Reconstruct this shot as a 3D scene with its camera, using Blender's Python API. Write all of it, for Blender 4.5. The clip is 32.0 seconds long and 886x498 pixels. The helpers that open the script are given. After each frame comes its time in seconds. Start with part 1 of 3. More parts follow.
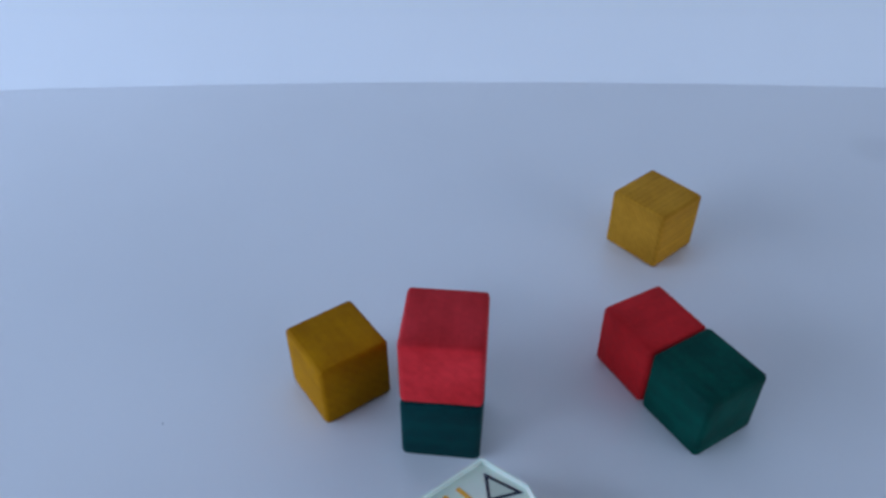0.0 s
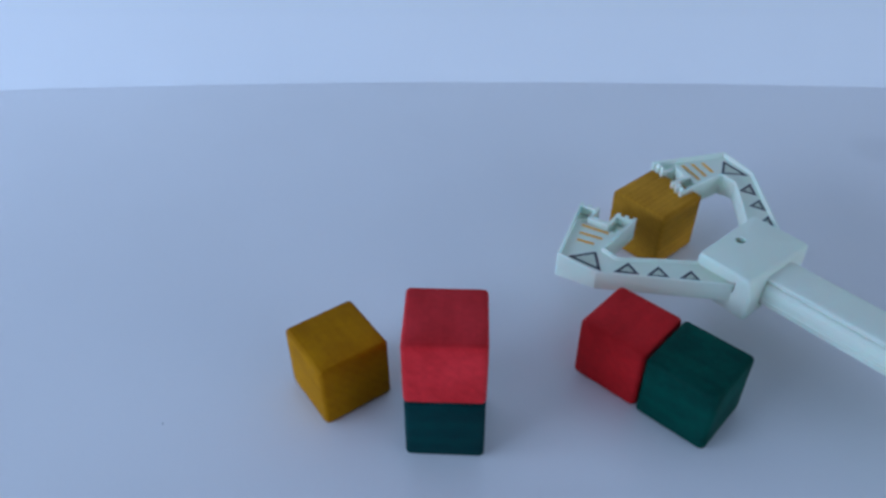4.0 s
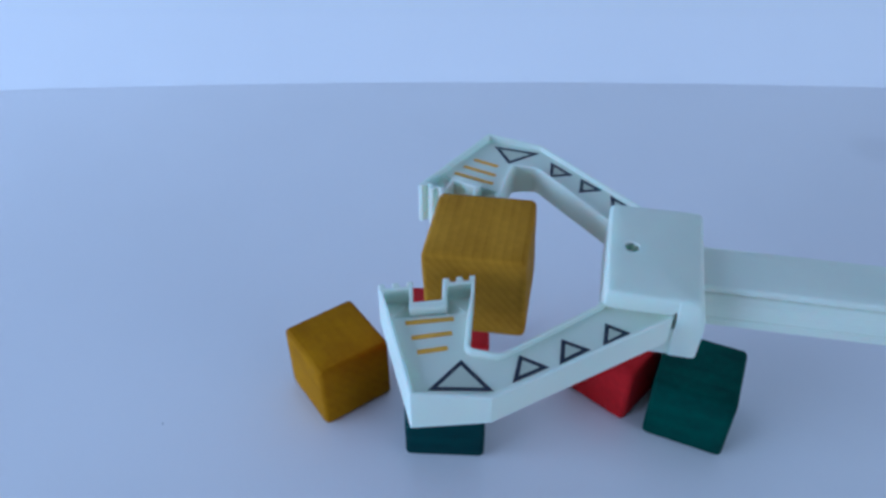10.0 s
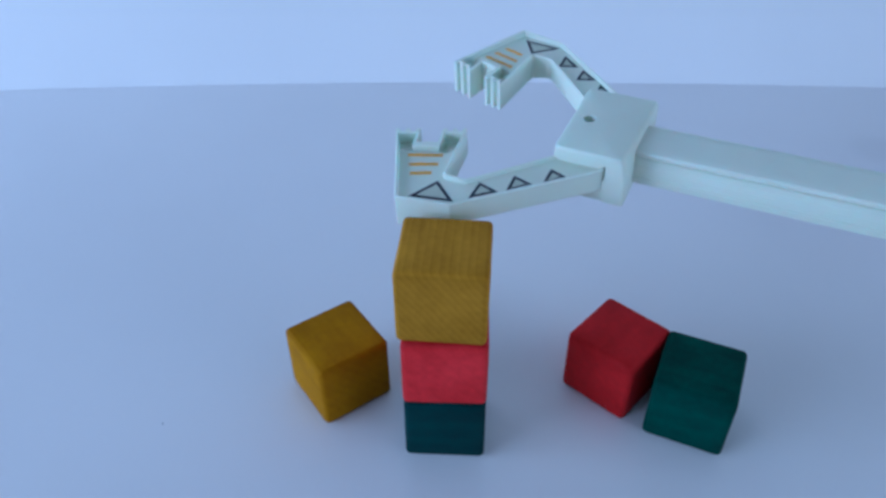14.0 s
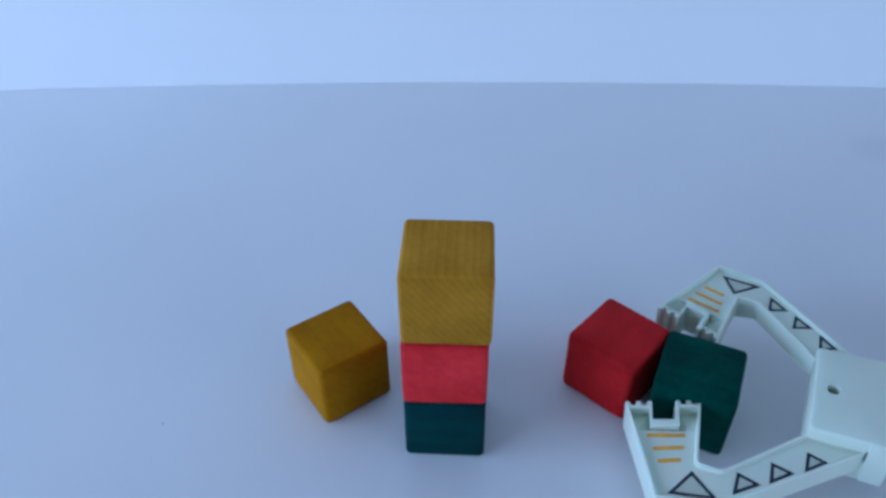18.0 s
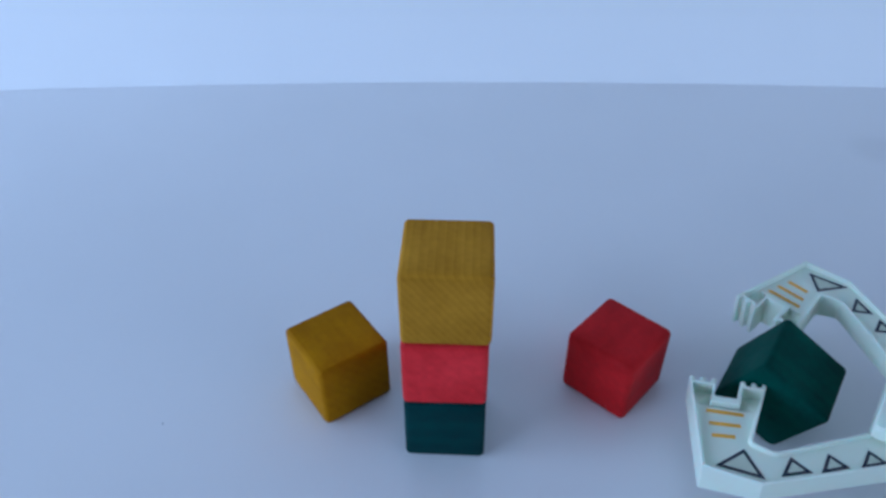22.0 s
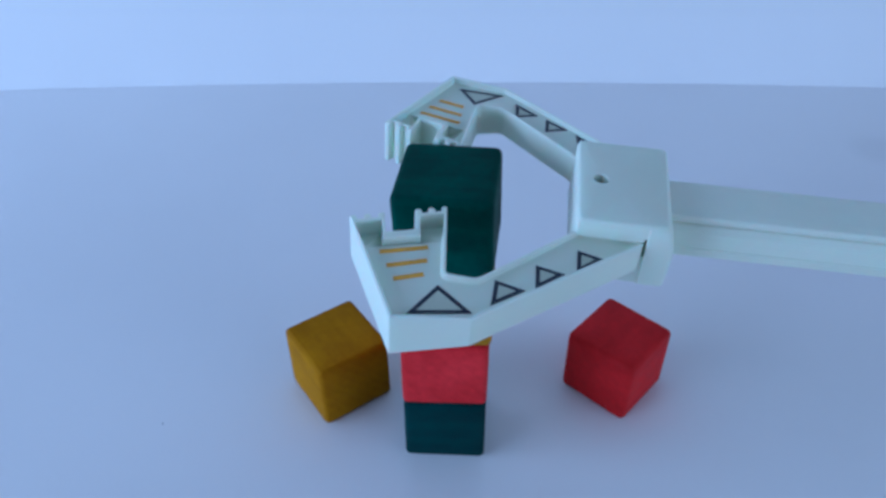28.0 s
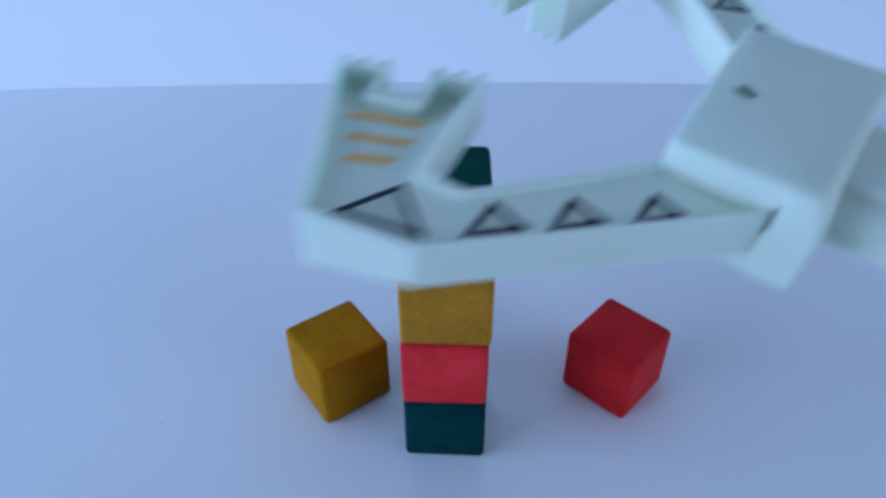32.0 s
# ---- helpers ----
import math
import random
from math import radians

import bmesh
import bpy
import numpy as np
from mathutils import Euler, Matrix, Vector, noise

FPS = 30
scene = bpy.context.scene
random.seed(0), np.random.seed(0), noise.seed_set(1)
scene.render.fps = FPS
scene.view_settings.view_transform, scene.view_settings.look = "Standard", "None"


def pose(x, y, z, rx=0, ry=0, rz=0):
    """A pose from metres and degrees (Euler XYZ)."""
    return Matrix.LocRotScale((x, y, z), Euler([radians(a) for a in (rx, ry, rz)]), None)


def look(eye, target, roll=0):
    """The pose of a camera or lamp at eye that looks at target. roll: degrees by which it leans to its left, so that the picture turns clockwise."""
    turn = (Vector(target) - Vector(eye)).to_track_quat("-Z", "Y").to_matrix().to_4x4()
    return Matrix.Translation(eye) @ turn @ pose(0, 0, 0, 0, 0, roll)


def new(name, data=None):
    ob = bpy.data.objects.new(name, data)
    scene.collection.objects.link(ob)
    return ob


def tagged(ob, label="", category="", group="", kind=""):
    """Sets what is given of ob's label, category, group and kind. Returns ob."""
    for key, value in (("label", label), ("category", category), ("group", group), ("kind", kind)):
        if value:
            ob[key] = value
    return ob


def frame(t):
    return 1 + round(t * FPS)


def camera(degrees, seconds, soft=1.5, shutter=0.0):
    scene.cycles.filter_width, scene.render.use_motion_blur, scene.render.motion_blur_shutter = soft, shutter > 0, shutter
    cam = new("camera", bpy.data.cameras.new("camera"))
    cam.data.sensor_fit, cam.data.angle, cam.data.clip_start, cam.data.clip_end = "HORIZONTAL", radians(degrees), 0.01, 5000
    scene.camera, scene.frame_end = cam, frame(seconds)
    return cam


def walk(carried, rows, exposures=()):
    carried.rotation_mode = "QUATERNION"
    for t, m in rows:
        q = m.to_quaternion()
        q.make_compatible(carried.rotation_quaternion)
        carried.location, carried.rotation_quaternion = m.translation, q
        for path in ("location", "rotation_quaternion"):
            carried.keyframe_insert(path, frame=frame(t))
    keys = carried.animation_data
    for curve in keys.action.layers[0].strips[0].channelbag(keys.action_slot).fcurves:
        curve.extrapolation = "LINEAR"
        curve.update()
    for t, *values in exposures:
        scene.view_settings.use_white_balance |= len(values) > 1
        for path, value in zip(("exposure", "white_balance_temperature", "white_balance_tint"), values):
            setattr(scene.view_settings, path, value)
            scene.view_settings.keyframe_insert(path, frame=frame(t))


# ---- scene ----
MM = 0.001

# ---- camera ----
cam = camera(59.88, 32.0, soft=3.0, shutter=0.5)
CAM_POSE = pose(0, 0, 0.2548, 90 - 39.68, 0, 0) @ pose(0, 0, 0, 0, 0, -0.227)
EXPOSURES = [(0.0, -0.09, 6700, 10), (3.0, -0.10, 6560, 9), (6.0, -0.09, 6250, 8), (7.0, -0.05, 6230, 8), (8.0, -0.12, 6590, 7), (9.0, -0.02, 6080, 9), (11.0, -0.05, 5920, 8), (12.0, -0.07, 5750, 7),
             (13.0, -0.03, 6040, 9), (14.0, -0.06, 5860, 8), (17.0, 0.02, 5900, 8), (18.0, -0.03, 5920, 7), (19.0, -0.02, 6260, 7), (20.0, -0.03, 6110, 7), (24.0, 0.0, 6200, 8), (28.0, -0.08, 5680, 8), (32.0, -0.08, 5690, 8)]
walk(cam, [(0.0, CAM_POSE), (32.0, CAM_POSE)], exposures=EXPOSURES)

# ---- daylight and added fill ----
world = bpy.data.worlds.new("sky")
scene.world = world
world.use_nodes = True
wn = world.node_tree.nodes
sky = wn.new("ShaderNodeTexSky")
sky.sky_type, sky.sun_disc = "NISHITA", False
sky.sun_elevation, sky.sun_rotation = radians(35), radians(120)
wn["Background"].inputs["Strength"].default_value = 0.1
world.node_tree.links.new(sky.outputs["Color"], wn["Background"].inputs["Color"])

# unseen area lamps: west for daylight from the left, east an added fill light
for name, eye, energy in (("west_window_light", (-1.26, -0.22, 0.40), 19.6), ("east_fill_light", (1.46, -0.7, 0.42), 8.8)):
    area_lamp = bpy.data.lights.new(name, "AREA")
    area_lamp.shape, area_lamp.size, area_lamp.size_y = "RECTANGLE", 1.2, 0.55
    area_lamp.energy, area_lamp.color = energy, (0.453, 0.635, 1.0)
    new(name, area_lamp).matrix_basis = look(eye, (0.1, 0.25, 0.05))


# ---- materials ----
def material(name, colour, rough=0.5, metal=0.0):
    mat = bpy.data.materials.new(name)
    mat.use_nodes = True
    bsdf = mat.node_tree.nodes["Principled BSDF"]
    bsdf.inputs["Base Color"].default_value = (*colour, 1)
    bsdf.inputs["Roughness"].default_value = rough
    bsdf.inputs["Metallic"].default_value = metal
    return mat, mat.node_tree.nodes, mat.node_tree.links, bsdf


def ramp(nodes, stops):
    node = nodes.new("ShaderNodeValToRGB")
    els = node.color_ramp.elements
    els[0].position, els[0].color = stops[0][0], (*stops[0][1], 1)
    els[1].position, els[1].color = stops[-1][0], (*stops[-1][1], 1)
    for pos, col in stops[1:-1]:
        els.new(pos).color = (*col, 1)
    return node


def noise_node(nodes, links, coord, scale, detail=4.0, stretch=None):
    tex = nodes.new("ShaderNodeTexNoise")
    tex.inputs["Scale"].default_value = scale
    tex.inputs["Detail"].default_value = detail
    if stretch:
        mapping = nodes.new("ShaderNodeMapping")
        mapping.inputs["Scale"].default_value = stretch
        links.new(coord, mapping.inputs["Vector"])
        coord = mapping.outputs["Vector"]
    links.new(coord, tex.inputs["Vector"])
    return tex.outputs["Fac"]


def mottled(name, colour, spread, rough, scale_big, scale_small, bump, bump_distance):
    """A plain surface with stains at one scale and grain at another."""
    mat, nodes, links, bsdf = material(name, colour, rough)
    coord = nodes.new("ShaderNodeTexCoord").outputs["Object"]
    big = noise_node(nodes, links, coord, scale_big, 3)
    small = noise_node(nodes, links, coord, scale_small, 5)
    tone = ramp(nodes, [(0.3, tuple(c * (1 - spread) for c in colour)), (0.7, tuple(min(1, c * (1 + spread * 0.5)) for c in colour))])
    links.new(big, tone.inputs["Fac"])
    links.new(tone.outputs["Color"], bsdf.inputs["Base Color"])
    b = nodes.new("ShaderNodeBump")
    b.inputs["Strength"].default_value, b.inputs["Distance"].default_value = bump, bump_distance
    links.new(small, b.inputs["Height"])
    links.new(b.outputs["Normal"], bsdf.inputs["Normal"])
    return mat


def stained_wood(name, light, dark, rough, grain, rings, turn=0.0, blotches=0.9, gloss=0.12, wear_shade_gain=0.15, pale_ends=1.0):
    """Stained wood: fibres run along the block's y axis (turned about z by turn), growth rings show on its ends; grain
    0 to 1 sets how far they show through;
    the gain on the edges sets how far they are rubbed lighter (below zero: darkened by handling grime and painted-in
    seam shade), pale_ends the gain of the stain on the two sawn ends."""
    mat, nodes, links, bsdf = material(name, light, rough)
    coord = nodes.new("ShaderNodeTexCoord").outputs["Object"]
    spin = nodes.new("ShaderNodeMapping")
    spin.inputs["Rotation"].default_value = (0, 0, radians(turn))
    links.new(coord, spin.inputs["Vector"])
    coord = spin.outputs["Vector"]
    tilt = nodes.new("ShaderNodeMapping")
    tilt.inputs["Rotation"].default_value = (0, radians(38), 0)
    links.new(coord, tilt.inputs["Vector"])
    along_fibre = nodes.new("ShaderNodeMapping")
    along_fibre.inputs["Scale"].default_value = (1, 0.05, 1)
    links.new(tilt.outputs["Vector"], along_fibre.inputs["Vector"])
    wave = nodes.new("ShaderNodeTexWave")
    wave.wave_type, wave.bands_direction, wave.wave_profile = "BANDS", "X", "SAW"
    wave.inputs["Scale"].default_value = rings
    wave.inputs["Distortion"].default_value = 3.0
    wave.inputs["Detail"].default_value = 3.0
    wave.inputs["Detail Scale"].default_value = 0.7
    wave.inputs["Detail Roughness"].default_value = 0.6
    links.new(along_fibre.outputs["Vector"], wave.inputs["Vector"])
    fibre = noise_node(nodes, links, coord, 1500.0, 5, (1, 0.05, 1))
    bands = noise_node(nodes, links, coord, 260.0, 3, (1, 0.06, 1))
    blotch = noise_node(nodes, links, coord, 75.0, 3, (1, 0.6, 1))
    scuff = noise_node(nodes, links, coord, 420.0, 4)

    def mad(a, k, c):
        node = nodes.new("ShaderNodeMath")
        node.operation = "MULTIPLY_ADD"
        links.new(a, node.inputs[0])
        node.inputs[1].default_value = k
        if isinstance(c, float):
            node.inputs[2].default_value = c
        else:
            links.new(c, node.inputs[2])
        return node.outputs[0]

    lines = mad(wave.outputs["Fac"], 0.7 * grain, mad(fibre, 0.5 * grain, mad(bands, 0.8 * grain, 0.5 - 1.0 * grain)))
    tone_value = mad(blotch, blotches, mad(scuff, 0.5 * blotches, mad(lines, 1.0, -0.75 * blotches)))
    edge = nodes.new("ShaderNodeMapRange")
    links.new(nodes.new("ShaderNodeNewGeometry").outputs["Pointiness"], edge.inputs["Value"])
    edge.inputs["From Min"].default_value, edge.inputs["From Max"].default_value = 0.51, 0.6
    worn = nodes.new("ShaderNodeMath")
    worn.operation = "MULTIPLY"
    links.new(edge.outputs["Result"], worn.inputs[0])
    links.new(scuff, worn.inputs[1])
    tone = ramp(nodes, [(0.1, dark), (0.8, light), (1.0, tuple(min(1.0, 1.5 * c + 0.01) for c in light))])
    # gains below zero also paint the shade of the block seams into the edges
    links.new(mad(worn.outputs[0], wear_shade_gain, tone_value), tone.inputs["Fac"])
    colour = tone.outputs["Color"]
    if pale_ends != 1.0:
        axis = nodes.new("ShaderNodeSeparateXYZ")
        links.new(nodes.new("ShaderNodeTexCoord").outputs["Normal"], axis.inputs["Vector"])
        flat = nodes.new("ShaderNodeMath")
        flat.operation = "ABSOLUTE"
        links.new(axis.outputs["Y"], flat.inputs[0])
        gain = nodes.new("ShaderNodeMapRange")
        links.new(flat.outputs[0], gain.inputs["Value"])
        gain.inputs["From Min"].default_value, gain.inputs["From Max"].default_value = 0.6, 0.95
        gain.inputs["To Min"].default_value, gain.inputs["To Max"].default_value = 1.0, pale_ends
        lift = nodes.new("ShaderNodeVectorMath")
        lift.operation = "SCALE"
        links.new(colour, lift.inputs[0])
        links.new(gain.outputs["Result"], lift.inputs["Scale"])
        colour = lift.outputs["Vector"]
    links.new(colour, bsdf.inputs["Base Color"])
    wear = mad(scuff, 0.3, rough - 0.15)
    links.new(wear, bsdf.inputs["Roughness"])
    b = nodes.new("ShaderNodeBump")
    b.inputs["Strength"].default_value, b.inputs["Distance"].default_value = 0.35, 0.0002
    links.new(tone_value, b.inputs["Height"])
    links.new(b.outputs["Normal"], bsdf.inputs["Normal"])
    bsdf.inputs["Specular IOR Level"].default_value = gloss
    return mat


M_TABLE = mottled("white_tabletop", (0.78, 0.77, 0.77), 0.03, 0.36, 5.0, 700.0, 0.05, 0.0002)


def add_dark_spot(mat, centre, radius, keep):
    """A round darker spot on the table top, fading out at its edge."""
    nodes, links = mat.node_tree.nodes, mat.node_tree.links
    bsdf = nodes["Principled BSDF"]
    source = bsdf.inputs["Base Color"].links[0].from_socket
    coord = nodes.new("ShaderNodeTexCoord").outputs["Object"]
    dist = nodes.new("ShaderNodeVectorMath")
    dist.operation = "DISTANCE"
    links.new(coord, dist.inputs[0])
    dist.inputs[1].default_value = centre
    fade = nodes.new("ShaderNodeMapRange")
    fade.interpolation_type = "SMOOTHSTEP"
    links.new(dist.outputs["Value"], fade.inputs["Value"])
    fade.inputs["From Min"].default_value, fade.inputs["From Max"].default_value = radius * 0.3, radius
    fade.inputs["To Min"].default_value, fade.inputs["To Max"].default_value = keep, 1.0
    mul = nodes.new("ShaderNodeVectorMath")
    mul.operation = "SCALE"
    links.new(source, mul.inputs[0])
    links.new(fade.outputs["Result"], mul.inputs["Scale"])
    links.new(mul.outputs["Vector"], bsdf.inputs["Base Color"])


add_dark_spot(M_TABLE, (0.266, 0.401, 0.0), 0.022, 0.94)
add_dark_spot(M_TABLE, (-0.1146, 0.1963, 0.0), 0.0006, 0.35)
M_CARD = mottled("white_card", (0.88, 0.88, 0.88), 0.02, 0.7, 4.0, 500.0, 0.05, 0.0002)
M_WALL = mottled("wall_paint", (0.74, 0.74, 0.73), 0.04, 0.8, 1.5, 200.0, 0.1, 0.001)
M_CEILING = mottled("ceiling_paint", (0.75, 0.75, 0.75), 0.04, 0.8, 1.5, 200.0, 0.1, 0.001)
M_FLOOR = mottled("floor_grey", (0.4, 0.38, 0.36), 0.1, 0.6, 2.0, 150.0, 0.1, 0.001)
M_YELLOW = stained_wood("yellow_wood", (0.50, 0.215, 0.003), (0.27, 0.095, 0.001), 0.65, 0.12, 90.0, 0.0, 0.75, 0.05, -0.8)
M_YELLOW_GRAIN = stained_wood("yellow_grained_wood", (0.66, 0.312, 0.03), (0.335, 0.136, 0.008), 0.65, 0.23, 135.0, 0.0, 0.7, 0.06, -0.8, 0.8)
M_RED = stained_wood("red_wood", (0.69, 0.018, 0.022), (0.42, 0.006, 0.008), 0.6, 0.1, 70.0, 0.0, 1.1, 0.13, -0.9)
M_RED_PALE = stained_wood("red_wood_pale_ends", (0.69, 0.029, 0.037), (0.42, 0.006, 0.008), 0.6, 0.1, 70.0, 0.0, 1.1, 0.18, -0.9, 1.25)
M_GREEN = stained_wood("dark_green_wood", (0.0008, 0.051, 0.049), (0.0003, 0.016, 0.018), 0.6, 0.14, 60.0, 90.0, 1.0, 0.08, -0.2)
M_GREEN_LIGHT = stained_wood("green_wood", (0.0008, 0.078, 0.056), (0.0003, 0.030, 0.022), 0.6, 0.10, 60.0, 90.0, 1.1, 0.06, -0.6)
M_PLASTIC = mottled("pale_mint_plastic", (0.76, 0.83, 0.69), 0.04, 0.45, 25.0, 900.0, 0.04, 0.0001)
milky = M_PLASTIC.node_tree.nodes["Principled BSDF"].inputs
milky["Subsurface Weight"].default_value, milky["Subsurface Scale"].default_value = 0.4, 0.004
milky["Subsurface Radius"].default_value = (0.4, 0.9, 1.0)
M_INK = mottled("dark_ink", (0.012, 0.02, 0.04), 0.2, 0.5, 200.0, 900.0, 0.05, 0.0001)
M_FILL = mottled("grey_tint", (0.56, 0.61, 0.48), 0.05, 0.5, 120.0, 900.0, 0.05, 0.0001)
M_ORANGE = mottled("orange_ink", (0.95, 0.46, 0.04), 0.15, 0.5, 200.0, 900.0, 0.05, 0.0001)
M_PLATE = mottled("black_plate", (0.012, 0.016, 0.03), 0.2, 0.4, 60.0, 700.0, 0.05, 0.0001)
M_SCREW = mottled("grey_metal", (0.35, 0.38, 0.38), 0.1, 0.4, 200.0, 900.0, 0.05, 0.0001)


# ---- building helpers ----
def finish(bm, name, mat, smooth=False):
    bmesh.ops.recalc_face_normals(bm, faces=bm.faces)
    mesh = bpy.data.meshes.new(name)
    bm.to_mesh(mesh)
    bm.free()
    mesh.materials.append(mat)
    if smooth:
        mesh.shade_smooth()
        if smooth is not True:
            mesh.set_sharp_from_angle(angle=radians(smooth))
    return mesh


def rounding(ob, width, segments=2, angle=35):
    mod = ob.modifiers.new("rounding", "BEVEL")
    mod.width, mod.segments, mod.limit_method, mod.angle_limit = width, segments, "ANGLE", radians(angle)
    mod.use_clamp_overlap, mod.harden_normals = True, False
    return ob


def part(name, bm, mat, parent, label="", smooth=False):
    ob = new(name, finish(bm, name, mat, smooth))
    ob.parent = parent
    if label:
        ob["label"] = label
    return ob


def box_bm(x0, x1, y0, y1, z0, z1):
    bm = bmesh.new()
    bmesh.ops.create_cube(bm, size=1.0)
    for v in bm.verts:
        v.co = Vector((x0 if v.co.x < 0 else x1, y0 if v.co.y < 0 else y1, z0 if v.co.z < 0 else z1))
    return bm


def prism_bm(points, z0, z1):
    """A prism over a plan polygon."""
    bm = bmesh.new()
    low = [bm.verts.new((x, y, z0)) for x, y in points]
    top = [bm.verts.new((x, y, z1)) for x, y in points]
    n = len(points)
    bm.faces.new(low[::-1])
    bm.faces.new(top)
    for i in range(n):
        bm.faces.new((low[i], low[(i + 1) % n], top[(i + 1) % n], top[i]))
    return bm


def rounded_rect(x0, x1, y0, y1, r, n=6):
    pts = []
    for cx, cy, a in ((x1 - r, y1 - r, 0), (x0 + r, y1 - r, 90), (x0 + r, y0 + r, 180), (x1 - r, y0 + r, 270)):
        for i in range(n + 1):
            t = radians(a + 90 * i / n)
            pts.append((cx + r * math.cos(t), cy + r * math.sin(t)))
    return pts


# ---- setting: room, table, backdrop ----
def slab(name, mat, x0, x1, y0, y1, z0, z1, kind="structure", label="", category=""):
    ob = new(name, finish(box_bm(x0, x1, y0, y1, z0, z1), name, mat))
    return tagged(ob, label, category, kind=kind)


Z_FLOOR = -0.75
slab("floor", M_FLOOR, -1.5, 1.6, -2.2, 1.0, Z_FLOOR - 0.1, Z_FLOOR, label="plain grey floor", category="floor")
slab("ceiling", M_CEILING, -1.5, 1.6, -2.2, 1.0, 1.75, 1.85, label="plain white ceiling", category="ceiling")
slab("wall_north", M_WALL, -1.3, 1.5, 0.8, 0.95, Z_FLOOR, 1.75, label="plain white wall behind the table", category="wall")
slab("wall_south", M_WALL, -1.3, 1.5, -2.1, -1.95, Z_FLOOR, 1.75, label="plain white wall", category="wall")


def pierced_wall(name, x0, x1, y0, y1, z0, z1):
    """A side wall with an opening cut for an unseen window, from y0 to y1 and z0 to z1."""
    bm = bmesh.new()
    for a, b, low, top in ((-2.1, y0, Z_FLOOR, 1.75), (y1, 0.95, Z_FLOOR, 1.75), (y0, y1, Z_FLOOR, z0), (y0, y1, z1, 1.75)):
        piece = box_bm(x0, x1, a, b, low, top)
        mesh = bpy.data.meshes.new("piece")
        piece.to_mesh(mesh)
        piece.free()
        bm.from_mesh(mesh)
        bpy.data.meshes.remove(mesh)
    tagged(new(name, finish(bm, name, M_WALL)), "plain white wall with an added, unseen window opening", "wall", kind="structure")


pierced_wall("wall_west", -1.45, -1.3, -0.87, 0.43, 0.1, 0.72)
# the east opening is made up to house the fill lamp
pierced_wall("wall_east", 1.5, 1.65, -1.35, -0.05, 0.1, 0.74)


def table():
    ob = new("table", finish(box_bm(-0.62, 0.72, -0.32, 0.60, -0.03, 0.0), "table", M_TABLE))
    rounding(ob, 0.003)
    tagged(ob, "plain matt white table top under the blocks", "table", kind="structure")
    for x in (-0.56, 0.66):
        for y in (-0.26, 0.54):
            part("leg", prism_bm(rounded_rect(x - 0.02, x + 0.02, y - 0.02, y + 0.02, 0.006), Z_FLOOR, -0.03), M_TABLE, ob)


table()


def backdrop():
    """A sheet of white card standing on the table, very slightly bowed."""
    bm = bmesh.new()
    n, rows = 48, []
    for thick in (0.0, 0.002):
        row = []
        for i in range(n + 1):
            x = -0.58 + 1.22 * i / n
            y = 0.4895 - 0.105 * (x - 0.01) ** 2 - 0.004 * x + thick
            row.append((bm.verts.new((x, y, 0.0002)), bm.verts.new((x, y + 0.012, 0.42))))
        rows.append(row)
    f, k = rows
    for i in range(n):
        bm.faces.new((f[i][0], f[i + 1][0], f[i + 1][1], f[i][1]))
        bm.faces.new((k[i + 1][0], k[i][0], k[i][1], k[i + 1][1]))
        bm.faces.new((f[i][1], f[i + 1][1], k[i + 1][1], k[i][1]))
        bm.faces.new((f[i + 1][0], f[i][0], k[i][0], k[i + 1][0]))
    for i in (0, n):
        bm.faces.new((rows[0][i][0], rows[0][i][1], rows[1][i][1], rows[1][i][0]))
    tagged(new("backdrop", finish(bm, "backdrop", M_CARD)), "plain white card backdrop standing on the table", "backdrop", kind="structure")


backdrop()


# ---- wooden blocks ----
def block(name, mat, label, m, seed, size, radius=2.1):
    """A 30 mm wooden cube with worn, rounded edges."""
    rnd = random.Random(seed)
    bm = bmesh.new()
    bmesh.ops.create_cube(bm, size=size * MM)
    bmesh.ops.bevel(bm, geom=bm.edges[:] + bm.verts[:], offset=radius * MM, segments=5, profile=0.5, affect="EDGES")
    bmesh.ops.subdivide_edges(bm, edges=[e for e in bm.edges if e.calc_length() > 0.02], cuts=5, use_grid_fill=True)
    for v in bm.verts:
        v.co += Vector((rnd.uniform(-1, 1), rnd.uniform(-1, 1), rnd.uniform(-1, 1))) * 0.00003
    ob = new(name, finish(bm, name, mat, smooth=True))
    ob.matrix_basis = m
    return tagged(ob, label, "toy block", group="wooden blocks")


def mm_pose(x, y, z, rx=0, ry=0, rz=0):
    return pose(x * MM, y * MM, z * MM, rx, ry, rz)


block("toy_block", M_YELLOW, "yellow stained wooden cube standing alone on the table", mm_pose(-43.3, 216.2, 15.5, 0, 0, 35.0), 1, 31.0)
tower_green = block("toy_block", M_GREEN, "dark green stained wooden cube at the foot of the tower", mm_pose(0.4, 194.4, 15.25, 0, 0, -6.6), 2, 30.5)
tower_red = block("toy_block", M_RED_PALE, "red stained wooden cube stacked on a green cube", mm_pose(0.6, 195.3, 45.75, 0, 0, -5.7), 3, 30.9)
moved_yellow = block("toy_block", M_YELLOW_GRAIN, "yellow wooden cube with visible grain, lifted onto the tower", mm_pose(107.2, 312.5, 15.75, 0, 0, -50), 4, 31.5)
moved_green = block("toy_block", M_GREEN_LIGHT, "dark green wooden cube, lifted to the top of the tower", mm_pose(103.0, 199.6, 15.4, 0, 0, -59), 5, 31.0, 2.2)
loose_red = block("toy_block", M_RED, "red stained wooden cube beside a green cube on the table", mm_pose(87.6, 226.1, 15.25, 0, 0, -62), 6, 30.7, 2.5)

